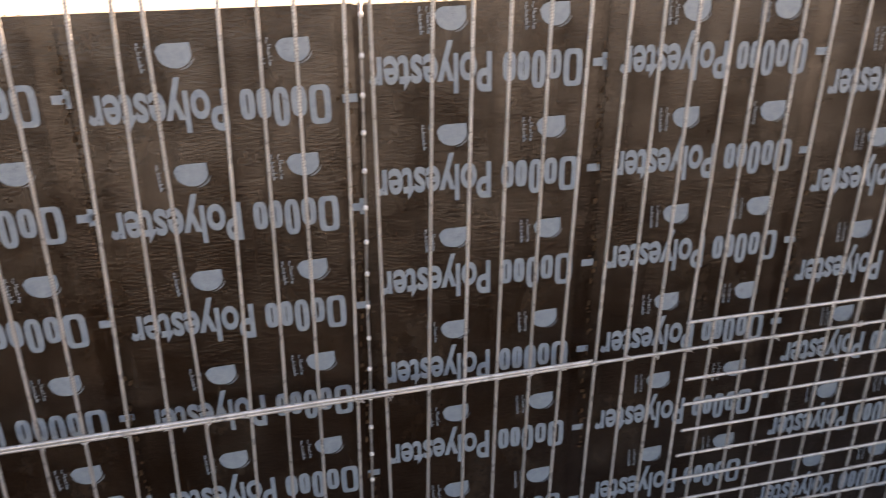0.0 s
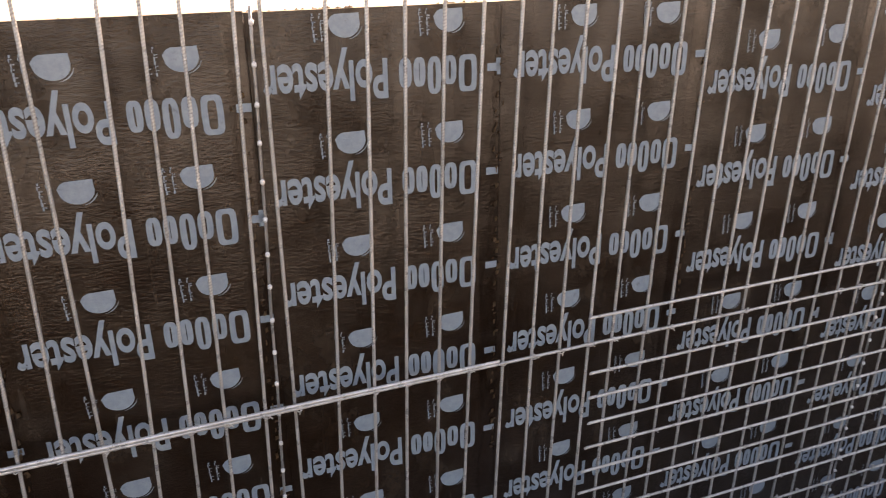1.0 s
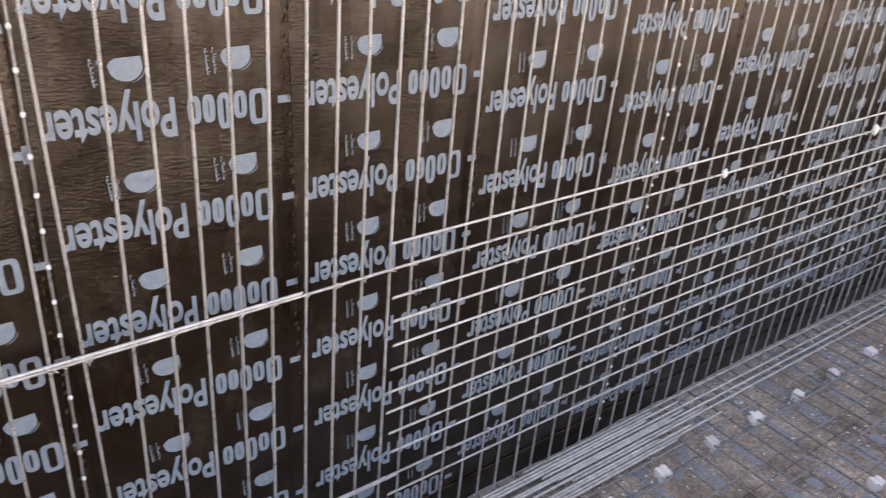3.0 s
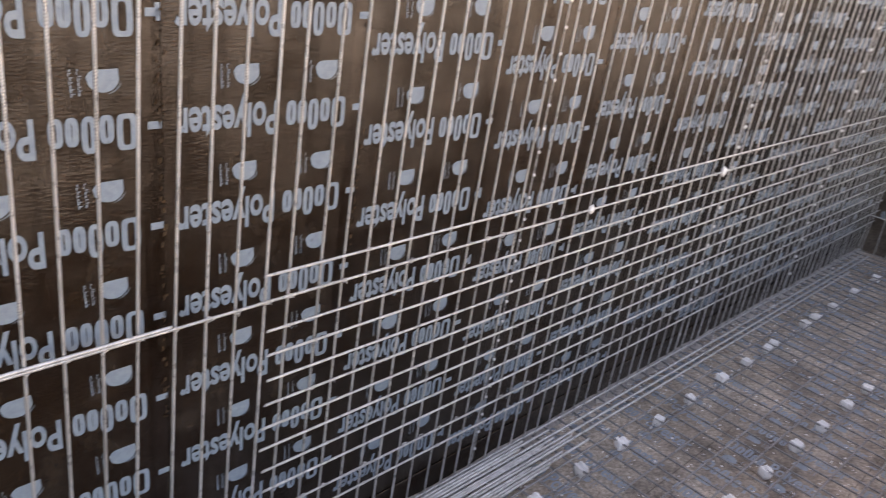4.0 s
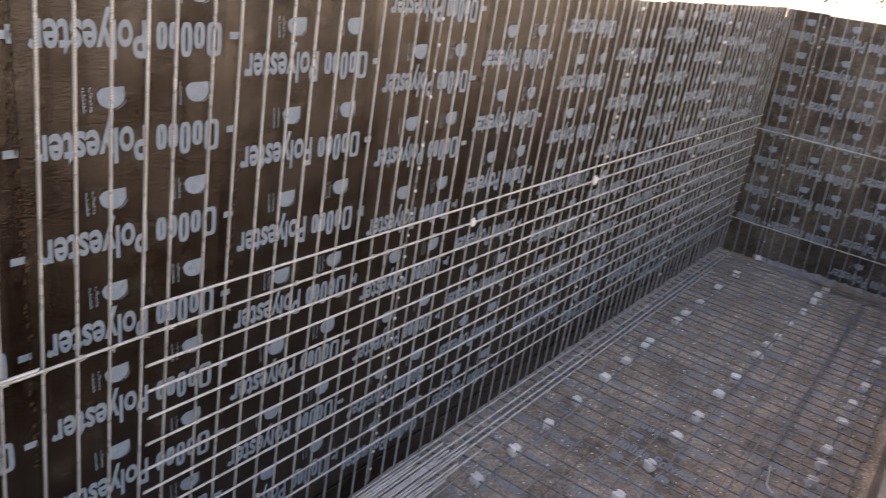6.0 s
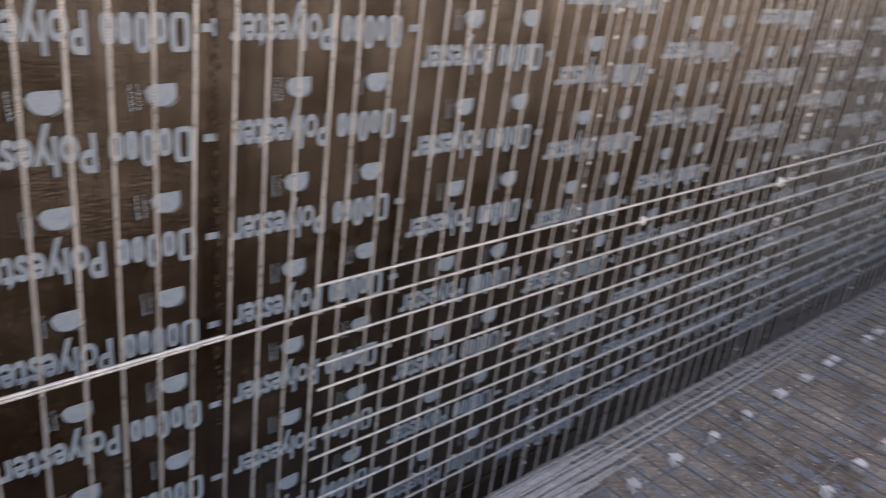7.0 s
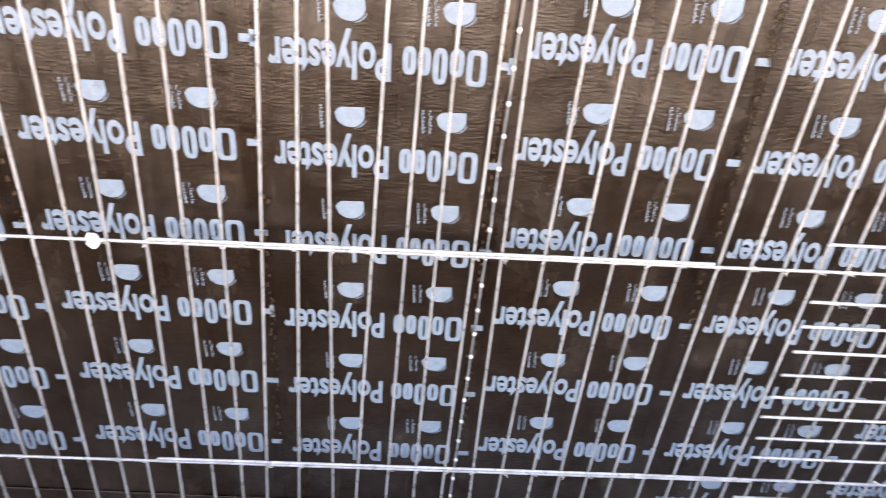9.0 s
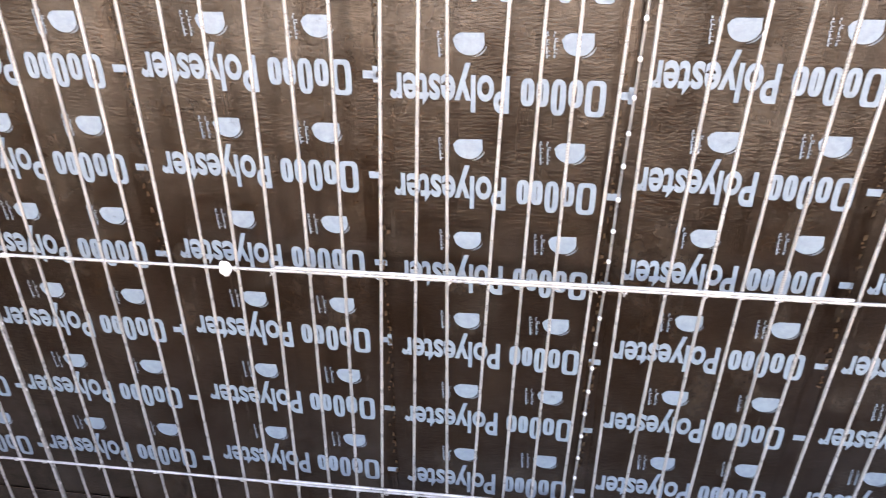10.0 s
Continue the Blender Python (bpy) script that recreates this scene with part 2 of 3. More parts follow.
# ---- the pit: 2.2 m deep formwork, floor at z = 0 ----
WEST, EAST, SOUTH, TOP = -3.2, 7.27, -1.868, 2.215
SOUTH_TOP = 0.78
GROUND, LOW_GROUND = 2.08, 0.70
rng = random.Random(7)


def ground_sheet():
    """Sandy ground round the pit, out to the horizon: higher behind the north wall than on the near side."""
    far, xs, ys = 900.0, (WEST - 0.06, EAST + 0.06), (SOUTH - 0.06, 0.06)
    level = lambda y: GROUND if y >= ys[1] else LOW_GROUND if y <= ys[0] else None
    bm = bmesh.new()
    gx = [-far, -40, -8, xs[0], -1, 1, 3, 5, xs[1], 9, 14, 40, far]
    gy = [-far, -40, -11, -4.7, ys[0], ys[1], 0.8, 2, 4, 8, 40, far]
    grid = {}
    for i, x in enumerate(gx):
        for j, y in enumerate(gy):
            lift = 0.05 * noise.noise((x * 0.6, y * 0.6, 0)) if abs(x) < 30 and abs(y) < 30 and x not in xs and y not in ys else 0
            rise = 2.6 if x >= 40 else 0.25 if x >= 14 else 0.0  # added rise in the east: bright sand covers the sky above the wall
            grid[i, j] = bm.verts.new((x, y, level(y) + lift + rise))
    for i in range(len(gx) - 1):
        for j in range(len(gy) - 1):
            if gx[i] >= xs[0] and gx[i + 1] <= xs[1] and gy[j] >= ys[0] and gy[j + 1] <= ys[1]:
                continue
            face = bm.faces.new((grid[i, j], grid[i + 1, j], grid[i + 1, j + 1], grid[i, j + 1]))
            # the added dark strip lies between the near wall and the open sand
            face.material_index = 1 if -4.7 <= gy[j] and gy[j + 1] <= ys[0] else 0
    return tagged(part("ground", mesh_of("ground", bm, (SAND, DARK_STRIP), True)), "pale sunlit sandy ground round the formwork pit", "ground", kind="structure")


ground_sheet()


# -- printed marks on the film --
def text_mesh(body):
    cu = bpy.data.curves.new("lettering", "FONT")
    cu.body, cu.resolution_u, cu.offset = body, 4, 0.027
    ob = new("lettering", cu)
    me = bpy.data.meshes.new_from_object(ob.evaluated_get(bpy.context.evaluated_depsgraph_get()))
    bpy.data.objects.remove(ob)
    return me


WORD = text_mesh("Polyester")


def ring_shape(bm, u0, u1, v0, v1, wall, push, e=0.66):
    """A plain rounded ring, put into the row by push(u, v)."""
    n = 14
    rows = []
    for k in (0.0, wall):
        cu, cv, ru, rv = (u0 + u1) / 2, (v0 + v1) / 2, (u1 - u0) / 2 - k, (v1 - v0) / 2 - k * 0.9
        loop = []
        for a in range(n):
            c, s = math.cos(2 * math.pi * a / n), math.sin(2 * math.pi * a / n)
            loop.append(bm.verts.new(push(cu + ru * math.copysign(abs(c) ** e, c), cv + rv * math.copysign(abs(s) ** e, s))))
        rows.append(loop)
    for a in range(n):
        b = (a + 1) % n
        bm.faces.new((rows[0][a], rows[0][b], rows[1][b], rows[1][a]))


def printed_line(name, mat, notch=False, word=True):
    """One printed row, turned upside down: origin at its right end, on its lower edge, in the plane y = 0 (x right, z up)."""
    cap = 0.092
    push = lambda u, v: (-u, 0.0, cap - v)
    bm = bmesh.new()
    # the maker's mark: plain rings in its place and colour
    for u0, u1, tall in ((0.0, 0.049, True), (0.055, 0.090, False), (0.095, 0.131, True), (0.136, 0.167, False), (0.171, 0.204, False)):
        ring_shape(bm, u0, u1, 0.0, cap if tall else 0.071, 0.0145, push, 0.42 if u0 == 0.0 else 0.66)
    if word:
        lo, hi = [[f(v.co[k] for v in WORD.vertices) for k in (0, 1)] for f in (min, max)]
        sx, sy = 0.296 / (hi[0] - lo[0]), cap / hi[1]
        vs = [bm.verts.new(push(0.232 + (v.co.x - lo[0]) * sx, v.co.y * sy)) for v in WORD.vertices]
        for p in WORD.polygons:
            try:
                bm.faces.new([vs[i] for i in p.vertices])
            except ValueError:
                pass
    for u0, u1, v0, v1 in ((-0.062, -0.028, 0.026, 0.046),) + (((-0.064, -0.052, 0.014, 0.056),) if notch else ()):
        bm.faces.new([bm.verts.new(push(u, v)) for u, v in ((u0, v0), (u1, v0), (u1, v1), (u0, v1))])
    bmesh.ops.recalc_face_normals(bm, faces=bm.faces[:])
    return mesh_of(name, bm, mat)


def line_set(mat):
    """The row plain, with a notched dash, and cut short after its maker's mark."""
    return [printed_line("printed_line", mat), printed_line("printed_line", mat, True), printed_line("printed_line", mat, False, False)]


def emblem_mesh(name, mat):
    """The half-round emblem with its flat top, and unreadable fine print as bars beside it: origin at the top right corner."""
    bm = bmesh.new()
    out = [(-0.074, -0.017), (-0.066, -0.006), (-0.056, -0.001), (0.0, 0.0)]
    out += [(-0.033 + 0.035 * math.cos(a) * (1.0 if math.cos(a) > 0 else 1.12), -0.022 + 0.033 * math.sin(a)) for a in [-0.12 - 0.2875 * i for i in range(10)]]
    bm.faces.new([bm.verts.new((x, 0, z)) for x, z in out])
    # the thin stroke that swings round its lower right
    arc = [(-0.031 + 0.0385 * math.cos(a), -0.022 + 0.0365 * math.sin(a), 0.0007 * math.sin(math.pi * i / 8) + 0.0002) for i, a in enumerate([-0.25 - 0.15 * i for i in range(9)])]
    for (x0, z0, w0), (x1, z1, w1) in zip(arc, arc[1:]):
        bm.faces.new([bm.verts.new((x, 0, z)) for x, z in ((x0 - w0, z0 + w0), (x0 + w0, z0 - w0), (x1 + w1, z1 - w1), (x1 - w1, z1 + w1))])
    r = random.Random(3)
    for col in (-0.094, -0.112):
        z = 0.002
        while z > -0.054:
            h = r.uniform(0.003, 0.010)
            w = r.uniform(0.002, 0.0045)
            o = col + r.uniform(0, 0.004)
            bm.faces.new([bm.verts.new((x, 0, zz)) for x, zz in ((o, z), (o + w, z), (o + w * 0.8, z - h), (o, z - h))])
            if r.random() < 0.6:
                bm.faces.new([bm.verts.new((x, 0, zz)) for x, zz in ((o + w + 0.001, z - 0.001), (o + w + 0.005, z - 0.0005), (o + w + 0.005, z - 0.0028), (o + w + 0.001, z - 0.003))])
            z -= h + 0.0012
    return mesh_of(name, bm, mat)


LINES = line_set(INK)
EMBLEM = emblem_mesh("printed_emblem", INK)
LINES_E = line_set(INK_HAZED)
EMBLEM_E = emblem_mesh("printed_emblem", INK_HAZED)
LINES_F = line_set(INK_DUSTY)
EMBLEM_F = emblem_mesh("printed_emblem", INK_DUSTY)
ROW = 0.27


def print_panel(panel, ends, first, low, high, left, lines, emblem, lay, step=ROW, wide=1.0):
    """Rows of print on a panel that end at one line; lay(x, z) gives the pose on its face."""
    z, stretch = first + 3 * step, Matrix.Diagonal((wide, 1, 1, 1))
    while z > low - 0.02:
        if z + 0.1 < high and ends - 0.535 > left - 0.05:
            part("printed_line", lines[0 if rng.random() < 0.7 else 1], panel, lay(ends, z) @ stretch)
        elif z + 0.1 < high and ends - 0.21 > left:
            part("printed_line", lines[2], panel, lay(ends, z) @ stretch)
        if z + 0.2 < high and z + 0.15 > low:
            for dx in (-0.040, -0.296):
                if ends + dx * wide - 0.08 > left:
                    part("printed_emblem", emblem, panel, lay(ends + dx * wide, z + 0.2 + rng.uniform(-0.003, 0.003)))
        z -= step


# -- north wall --
STRIP = 0.128  # a lower strip of ply runs along the foot of the wall
bm = box_bm(WEST, EAST + 0.06, 0.026, 0.058, 0.0, TOP - 0.03)
wall_north = tagged(part("wall_north", mesh_of("wall_north", bm, GREY_WOOD)), "dark film-faced plywood formwork wall with blue-grey print", "wall", kind="structure")
# right seam of each board, where its print ends, height of the first row, spacing of the rows
BOARDS = [(-2.46, -2.525, 1.99, 0.277), (-1.84, -1.905, 1.97, 0.277), (-1.215, -1.280, 1.984, 0.277), (-0.56, -0.622, 1.985, 0.2715), (0.065, 0.001, 1.950, 0.269),
          (0.685, 0.621, 2.001, 0.2705), (1.313, 1.249, 1.996, 0.2675), (1.935, 1.860, 1.906, 0.2785), (2.57, 2.481, 1.819, 0.277), (3.197, 3.100, 1.892, 0.281),
          (3.865, 3.80, 1.752, 0.275), (4.485, 4.42, 1.877, 0.275), (5.12, 5.055, 1.99, 0.275), (5.745, 5.68, 1.83, 0.275), (6.37, 6.305, 1.93, 0.275), (6.995, 6.93, 1.87, 0.275), (7.267, 7.2, 1.95, 0.275)]
def board_top(x):
    """The boards stand a little higher towards the far end."""
    return TOP + 0.0125 * max(0.0, x - 3.0)


left = WEST + 0.03
for right, ends, first, step in BOARDS:
    top = board_top((left + right) / 2) + rng.uniform(-0.002, 0.002)
    bm = box_bm(left + 0.0004, right - 0.0004, 0.0, 0.018, STRIP, top, 0.0006)
    bm.faces.ensure_lookup_table()
    for f in bm.faces:
        f.material_index = 1 if f.normal.z > 0.7 else 0
    panel = part("panel", mesh_of("panel", bm, (FILM, EDGE)), wall_north, pose(0, rng.uniform(0.0, 0.0015), 0))
    if right - left > 0.3:
        part("film_margin", mesh_of("film_margin", box_bm(right - 0.052, right - 0.003, -0.0007, 0.002, STRIP + 0.002, top - 0.008), FILM_SMOOTH), panel, None, "smooth darker margin of the film")
    print_panel(panel, ends, first, STRIP, TOP, left, LINES, EMBLEM, lambda x, z: pose(x, -0.0014, z), step, 1.045 if right < -0.5 else 1.0)
    left = right
for k in range(5):
    x0, x1 = WEST + 0.03 + k * 2.08, min(WEST + 0.03 + (k + 1) * 2.08, EAST) - 0.004
    part("foot_strip", mesh_of("foot_strip", box_bm(x0, x1, -0.004 - 0.001 * (k % 2), 0.018, 0.0, STRIP - 0.003, 0.001), FILM), wall_north)
    part("joint", tube("joint", [(x0 + (x1 - x0) * i / 40, -0.004, STRIP - 0.001 + 0.004 * noise.noise((i * 0.3, k, 0))) for i in range(41)], 0.0008, TORN, 5), wall_north)

# splintered film along a few of the seams
def torn_edge(x, z0, z1, seed):
    r = random.Random(seed)
    bm = bmesh.new()
    z = z0
    while z < z1:
        h, w = r.uniform(0.004, 0.022), r.uniform(0.0015, 0.007)
        u = x + r.gauss(0, 0.006)
        lift = -r.uniform(0.002, 0.005)
        q = [(u - w, lift, z), (u + w * r.uniform(0.2, 1), lift * 0.5, z + h * 0.2), (u + w * r.uniform(0.1, 0.7), lift, z + h), (u - w * r.uniform(0.3, 1), -0.001, z + h * 0.8)]
        f = bm.faces.new([bm.verts.new(c) for c in q])
        z += h * r.uniform(0.5, 3.0)
    bmesh.ops.solidify(bm, geom=bm.faces[:], thickness=0.001)
    part("torn_film", mesh_of("torn_film", bm, TORN), wall_north, None, "splintered brown film along a seam")


for n, (x, z0, z1) in enumerate(((0.683, 1.45, 2.12), (0.678, 0.9, 1.4), (-0.562, 0.4, 2.15), (-1.216, 1.2, 2.1), (1.312, 1.3, 2.1), (2.58, 1.3, 2.1), (0.04, 0.5, 2.1), (3.2, 1.4, 2.1))):
    torn_edge(x, z0, z1, n)

# -- end wall --
bm = box_bm(EAST + 0.026, EAST + 0.058, SOUTH, 0.02, 0.0, TOP - 0.03)
wall_east = tagged(part("wall_east", mesh_of("wall_east", bm, GREY_WOOD)), "dark film-faced plywood end wall of the formwork", "wall", kind="structure")
left = 0.0
for right, first, step in ((-0.35, 2.0, 0.282), (-0.985, 1.998, 0.282), (-1.61, 2.06, 0.286), (-1.975, 1.96, 0.282)):
    bm = box_bm(EAST, EAST + 0.018, right + 0.0015, left - 0.0015, 0.0, TOP + 0.05 + 0.02 * right + rng.uniform(0.0, 0.012), 0.001)
    for f in bm.faces:
        f.material_index = 1 if f.normal.z > 0.7 else 0
    panel = part("panel", mesh_of("panel", bm, (FILM_HAZED, EDGE)), wall_east)
    # on this face x runs towards the south
    print_panel(panel, -right - 0.054, first, 0.05, TOP, -left, LINES_E, EMBLEM_E, lambda x, z: pose(EAST - 0.0012, -x, z, 0, 0, -90), step, 1.045)
    left = right

# -- low near wall, and the plain wall that closes the west end --
wall_south = tagged(part("wall_south", mesh_of("wall_south", box_bm(WEST, EAST + 0.02, SOUTH - 0.02, SOUTH, 0.0, SOUTH_TOP - 0.002), FILM)), "low dark plywood formwork wall along the near side", "wall", kind="structure")
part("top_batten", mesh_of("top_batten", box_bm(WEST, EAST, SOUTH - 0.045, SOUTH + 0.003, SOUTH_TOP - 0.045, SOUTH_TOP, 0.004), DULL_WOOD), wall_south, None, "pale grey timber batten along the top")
tagged(part("wall_west", mesh_of("wall_west", box_bm(WEST - 0.05, WEST, SOUTH - 0.05, 0.058, 0.0, TOP), FILM)), "plain dark film-faced plywood formwork wall", "wall", kind="structure")
walkway = tagged(part("walkway_sheet", mesh_of("walkway_sheet", box_bm(-2.5, 6.5, SOUTH - 0.62, SOUTH - 0.05, SOUTH_TOP - 0.07, SOUTH_TOP - 0.048, 0.003), MEMBRANE)), "dull dark grey sheet lying beside the low near wall", "plywood sheet")

# -- floor --
floor = tagged(part("floor", mesh_of("floor", box_bm(WEST, EAST + 0.05, SOUTH - 0.05, 0.02, -0.12, -0.022), GREY_WOOD)), "dusty film-faced plywood floor with faint print", "floor", kind="structure")
edge_y = [0.0, -0.63, -1.255, SOUTH]
for j in range(3):
    x = WEST - 1.0 * (j % 2)
    while x < EAST:
        x0, x1 = max(x, WEST), min(x + 2.5, EAST)
        bm = box_bm(x0 + 0.0015, x1 - 0.0015, edge_y[j + 1] + 0.0015, edge_y[j] - 0.0015, -0.02, 0.0, 0.001)
        panel = part("panel", mesh_of("panel", bm, FILM_DUSTY), floor, pose(0, 0, rng.uniform(-0.0015, 0.0015)))
        if x1 > 0.8:
            u = x0 + 0.09 + (2.94 - 0.06 * j - x0 - 0.09) % ROW
            while u < 0.9:
                u += ROW
            while u < x1 - 0.06:
                # the print reads from the wall towards the south
                part("printed_line", LINES_F[0], panel, Matrix(((0, 0, -1, u + 0.046), (1, 0, 0, edge_y[j] - 0.048), (0, -1, 0, 0.0012), (0, 0, 0, 1))))
                for dy in (-0.088, -0.344):
                    part("printed_emblem", EMBLEM_F, panel, Matrix(((0, 0, -1, u - 0.154), (1, 0, 0, edge_y[j] + dy), (0, -1, 0, 0.0012), (0, 0, 0, 1))))
                u += ROW
        x += 2.5


# ---- the wall's reinforcement cage ----
BAR_Y, MESH_Y = -0.065, -0.0775
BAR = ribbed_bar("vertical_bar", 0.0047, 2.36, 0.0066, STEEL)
cage = tagged(empty("wall_rebar_cage", 0, BAR_Y, 0), "light grey ribbed steel reinforcement cage tied along the wall", "rebar cage")


def vertical(parent, x_low, x_high, y, length=1.0, me=None):
    """A bar through x_low at z = 0.85 and x_high at z = 1.87."""
    k = (x_high - x_low) / 1.02
    a = Vector((x_low - 0.83 * k, y + rng.uniform(-0.002, 0.002), 0.02))
    d = Vector((k, 0, 1))
    return part("vertical_bar", me or BAR, parent, Matrix.Translation(-Vector(parent.location)) @ along(a, a + d) @ Matrix.Diagonal((1, 1, length, 1)))


NEAR = [(-1.789, -1.784), (-1.686, -1.679), (-1.591, -1.584), (-1.485, -1.475), (-1.378, -1.373), (-1.272, -1.266), (-1.176, -1.167), (-1.072, -1.06), (-0.981, -0.96),
        (-0.877, -0.851), (-0.772, -0.753), (-0.674, -0.65), (-0.578, -0.531), (-0.478, -0.442), (-0.381, -0.374), (-0.281, -0.238), (-0.187, -0.155), (-0.1, -0.076),
        (-0.002, 0.028), (0.082, 0.091), (0.188, 0.222), (0.289, 0.317), (0.38, 0.407), (0.472, 0.502), (0.56, 0.598), (0.665, 0.7), (0.757, 0.787)]
BAR_X = [x for x, _ in NEAR]
for lo_x, hi_x in NEAR:
    vertical(cage, lo_x, hi_x, BAR_Y, rng.uniform(0.985, 1.02))
for hi_x in (0.878, 0.974, 1.054, 1.170, 1.257, 1.356, 1.447, 1.541, 1.642, 1.733, 1.837, 1.932, 2.021, 2.112, 2.216, 2.309, 2.400, 2.502, 2.600, 2.697, 2.803, 2.906, 2.996):
    vertical(cage, hi_x - 0.03, hi_x, BAR_Y, rng.uniform(0.98, 1.0))
    BAR_X.append(hi_x - 0.03)
x = 3.10
while x < 7.16:
    vertical(cage, x - 0.02 + rng.uniform(-0.008, 0.008), x, BAR_Y, (board_top(x) + rng.uniform(0.035, 0.065)) / 2.36)
    BAR_X.append(x - 0.02)
    x += rng.uniform(0.092, 0.108)
x = -1.9
while x > -2.7:
    vertical(cage, x, x + 0.004, BAR_Y)
    BAR_X.append(x)
    x -= 0.1


def horizontal(parent, p, q, me_len, me):
    d = Vector(q) - Vector(p)
    return part("horizontal_bar", me, parent, Matrix.Translation(-Vector(parent.location)) @ along(p, q) @ Matrix.Diagonal((1, 1, d.length / me_len, 1)))


HBAR = ribbed_bar("horizontal_bar", 0.0048, 6.1, 0.012, STEEL_PLAIN)
SHORT = ribbed_bar("horizontal_bar", 0.0052, 1.5, 0.011, STEEL_PLAIN)


def mid_z(x):
    return 1.2345 + 0.0095 * min(x, 1.6) if x < 1.6 else 1.2497 + 0.002 * (x - 1.6)


def low_z(x):
    return 0.391 + 0.0125 * min(x, 2.0)


horizontal(cage, (-3.0, MESH_Y, mid_z(-3.0)), (1.2, MESH_Y, mid_z(1.2)), 6.1, HBAR)
horizontal(cage, (0.92, MESH_Y, mid_z(0.92) + 0.001), (7.16, MESH_Y, mid_z(7.08)), 6.1, HBAR)
horizontal(cage, (-0.86, MESH_Y - 0.001, mid_z(-0.86) + 0.0105), (0.66, MESH_Y - 0.001, mid_z(0.66) + 0.0095), 1.5, SHORT)
horizontal(cage, (-3.0, MESH_Y, low_z(-3.0)), (1.0, MESH_Y, low_z(1.0)), 6.1, HBAR)
horizontal(cage, (0.6, MESH_Y, low_z(0.6) + 0.012), (7.16, MESH_Y, low_z(7.08) + 0.006), 6.1, HBAR)
horizontal(cage, (-0.95, MESH_Y - 0.001, low_z(-0.95) + 0.0125), (0.62, MESH_Y - 0.001, low_z(0.62) + 0.0125), 1.5, SHORT)
ROWS = [(0.947, 1.332), (0.963, 1.142), (0.966, 1.055), (0.969, 0.962), (0.963, 0.871), (0.957, 0.781), (0.951, 0.698), (0.963, 0.605), (0.969, 0.518), (0.965, 0.324)]
for x0, z in ROWS:
    horizontal(cage, (x0, MESH_Y - 0.001, z), (7.17 - rng.uniform(0, 0.04), MESH_Y - 0.001, z + 0.006 + rng.uniform(-0.004, 0.006)), 6.1, HBAR)


def tie_mesh():
    """A twist of wire round a crossing."""
    pts = []
    for i in range(11):
        t = 2 * math.pi * i / 10 * 1.2
        pts.append((0.0068 * math.cos(t), -0.003 + 0.003 * math.sin(2 * t), 0.0072 * math.sin(t)))
    pts.append((0.007, -0.010, -0.010))
    return tube("tie_wire", pts, 0.0019, WIRE, 5)


TIE = tie_mesh()


def tie(x, y, z, s=1.0):
    part("tie_wire", TIE, cage, pose(x - cage.location.x, y - cage.location.y, z - cage.location.z, rng.uniform(-15, 15), rng.uniform(0, 360), 0) @ Matrix.Diagonal((s, 1, s, 1)))


n_tie = 0
for x in BAR_X:
    if x > 5.5:
        continue
    tie(x + 0.012, MESH_Y, mid_z(x), rng.uniform(0.8, 1.25))
    if rng.random() < 0.8:
        tie(x - 0.005, MESH_Y, low_z(x) + (0.012 if x > 0.6 else 0), rng.uniform(0.8, 1.2))
    if x > 0.97:
        for n, (x0, z) in enumerate(ROWS):
            if rng.random() < 0.16 and n_tie < 140:
                tie(x, MESH_Y, z + 0.002, rng.uniform(0.7, 1.1))
                n_tie += 1


# ---- rods with pale plastic feet that keep the bars off the film ----
def spacer_rod(p, q, step, label, first=0.02, bead=0.0066, radius=0.0038):
    thing = tagged(empty("spacer_rod", *p), label, "spacer rod", "spacer rods")
    d = Vector(q) - Vector(p)
    n = 24
    wob = [Vector((0.003 * noise.noise((i * 0.4, p[0], 1)), 0, 0)) for i in range(n + 1)]
    part("rod", tube("rod", [d * i / n + wob[i] for i in range(n + 1)], radius, STEEL_DULL, 7), thing)
    bm = bmesh.new()
    bmesh.ops.create_icosphere(bm, subdivisions=1, radius=bead)
    for v in bm.verts:
        v.co.z *= 1.25
    me = mesh_of("foot", bm, WHITE, True)
    s = first
    while s < d.length - 0.01:
        part("foot", me, thing, Matrix.Translation(d * (s / d.length) + Vector((0, -0.004, 0.002))))
        s += step * rng.uniform(0.96, 1.04)
    return thing


ROD = "thin steel spacer rod with small white plastic feet"
spacer_rod((0.007, -0.035, 0.02), (0.078, -0.035, 2.23), 0.089, ROD)
spacer_rod((-1.812, -0.035, 0.02), (-1.80, -0.035, 2.23), 0.089, ROD)
spacer_rod((2.11, -0.035, 0.02), (2.213, -0.035, 2.23), 0.095, ROD)
spacer_rod((3.93, -0.035, 0.02), (4.02, -0.035, 2.23), 0.12, ROD, 0.02, 0.0095)
spacer_rod((5.55, -0.035, 0.02), (5.62, -0.035, 2.23), 0.14, ROD, 0.02, 0.0105)
spacer_rod((EAST - 0.035, -0.40, 0.02), (EAST - 0.035, -0.33, 2.24), 0.16, ROD, 0.02, 0.008)

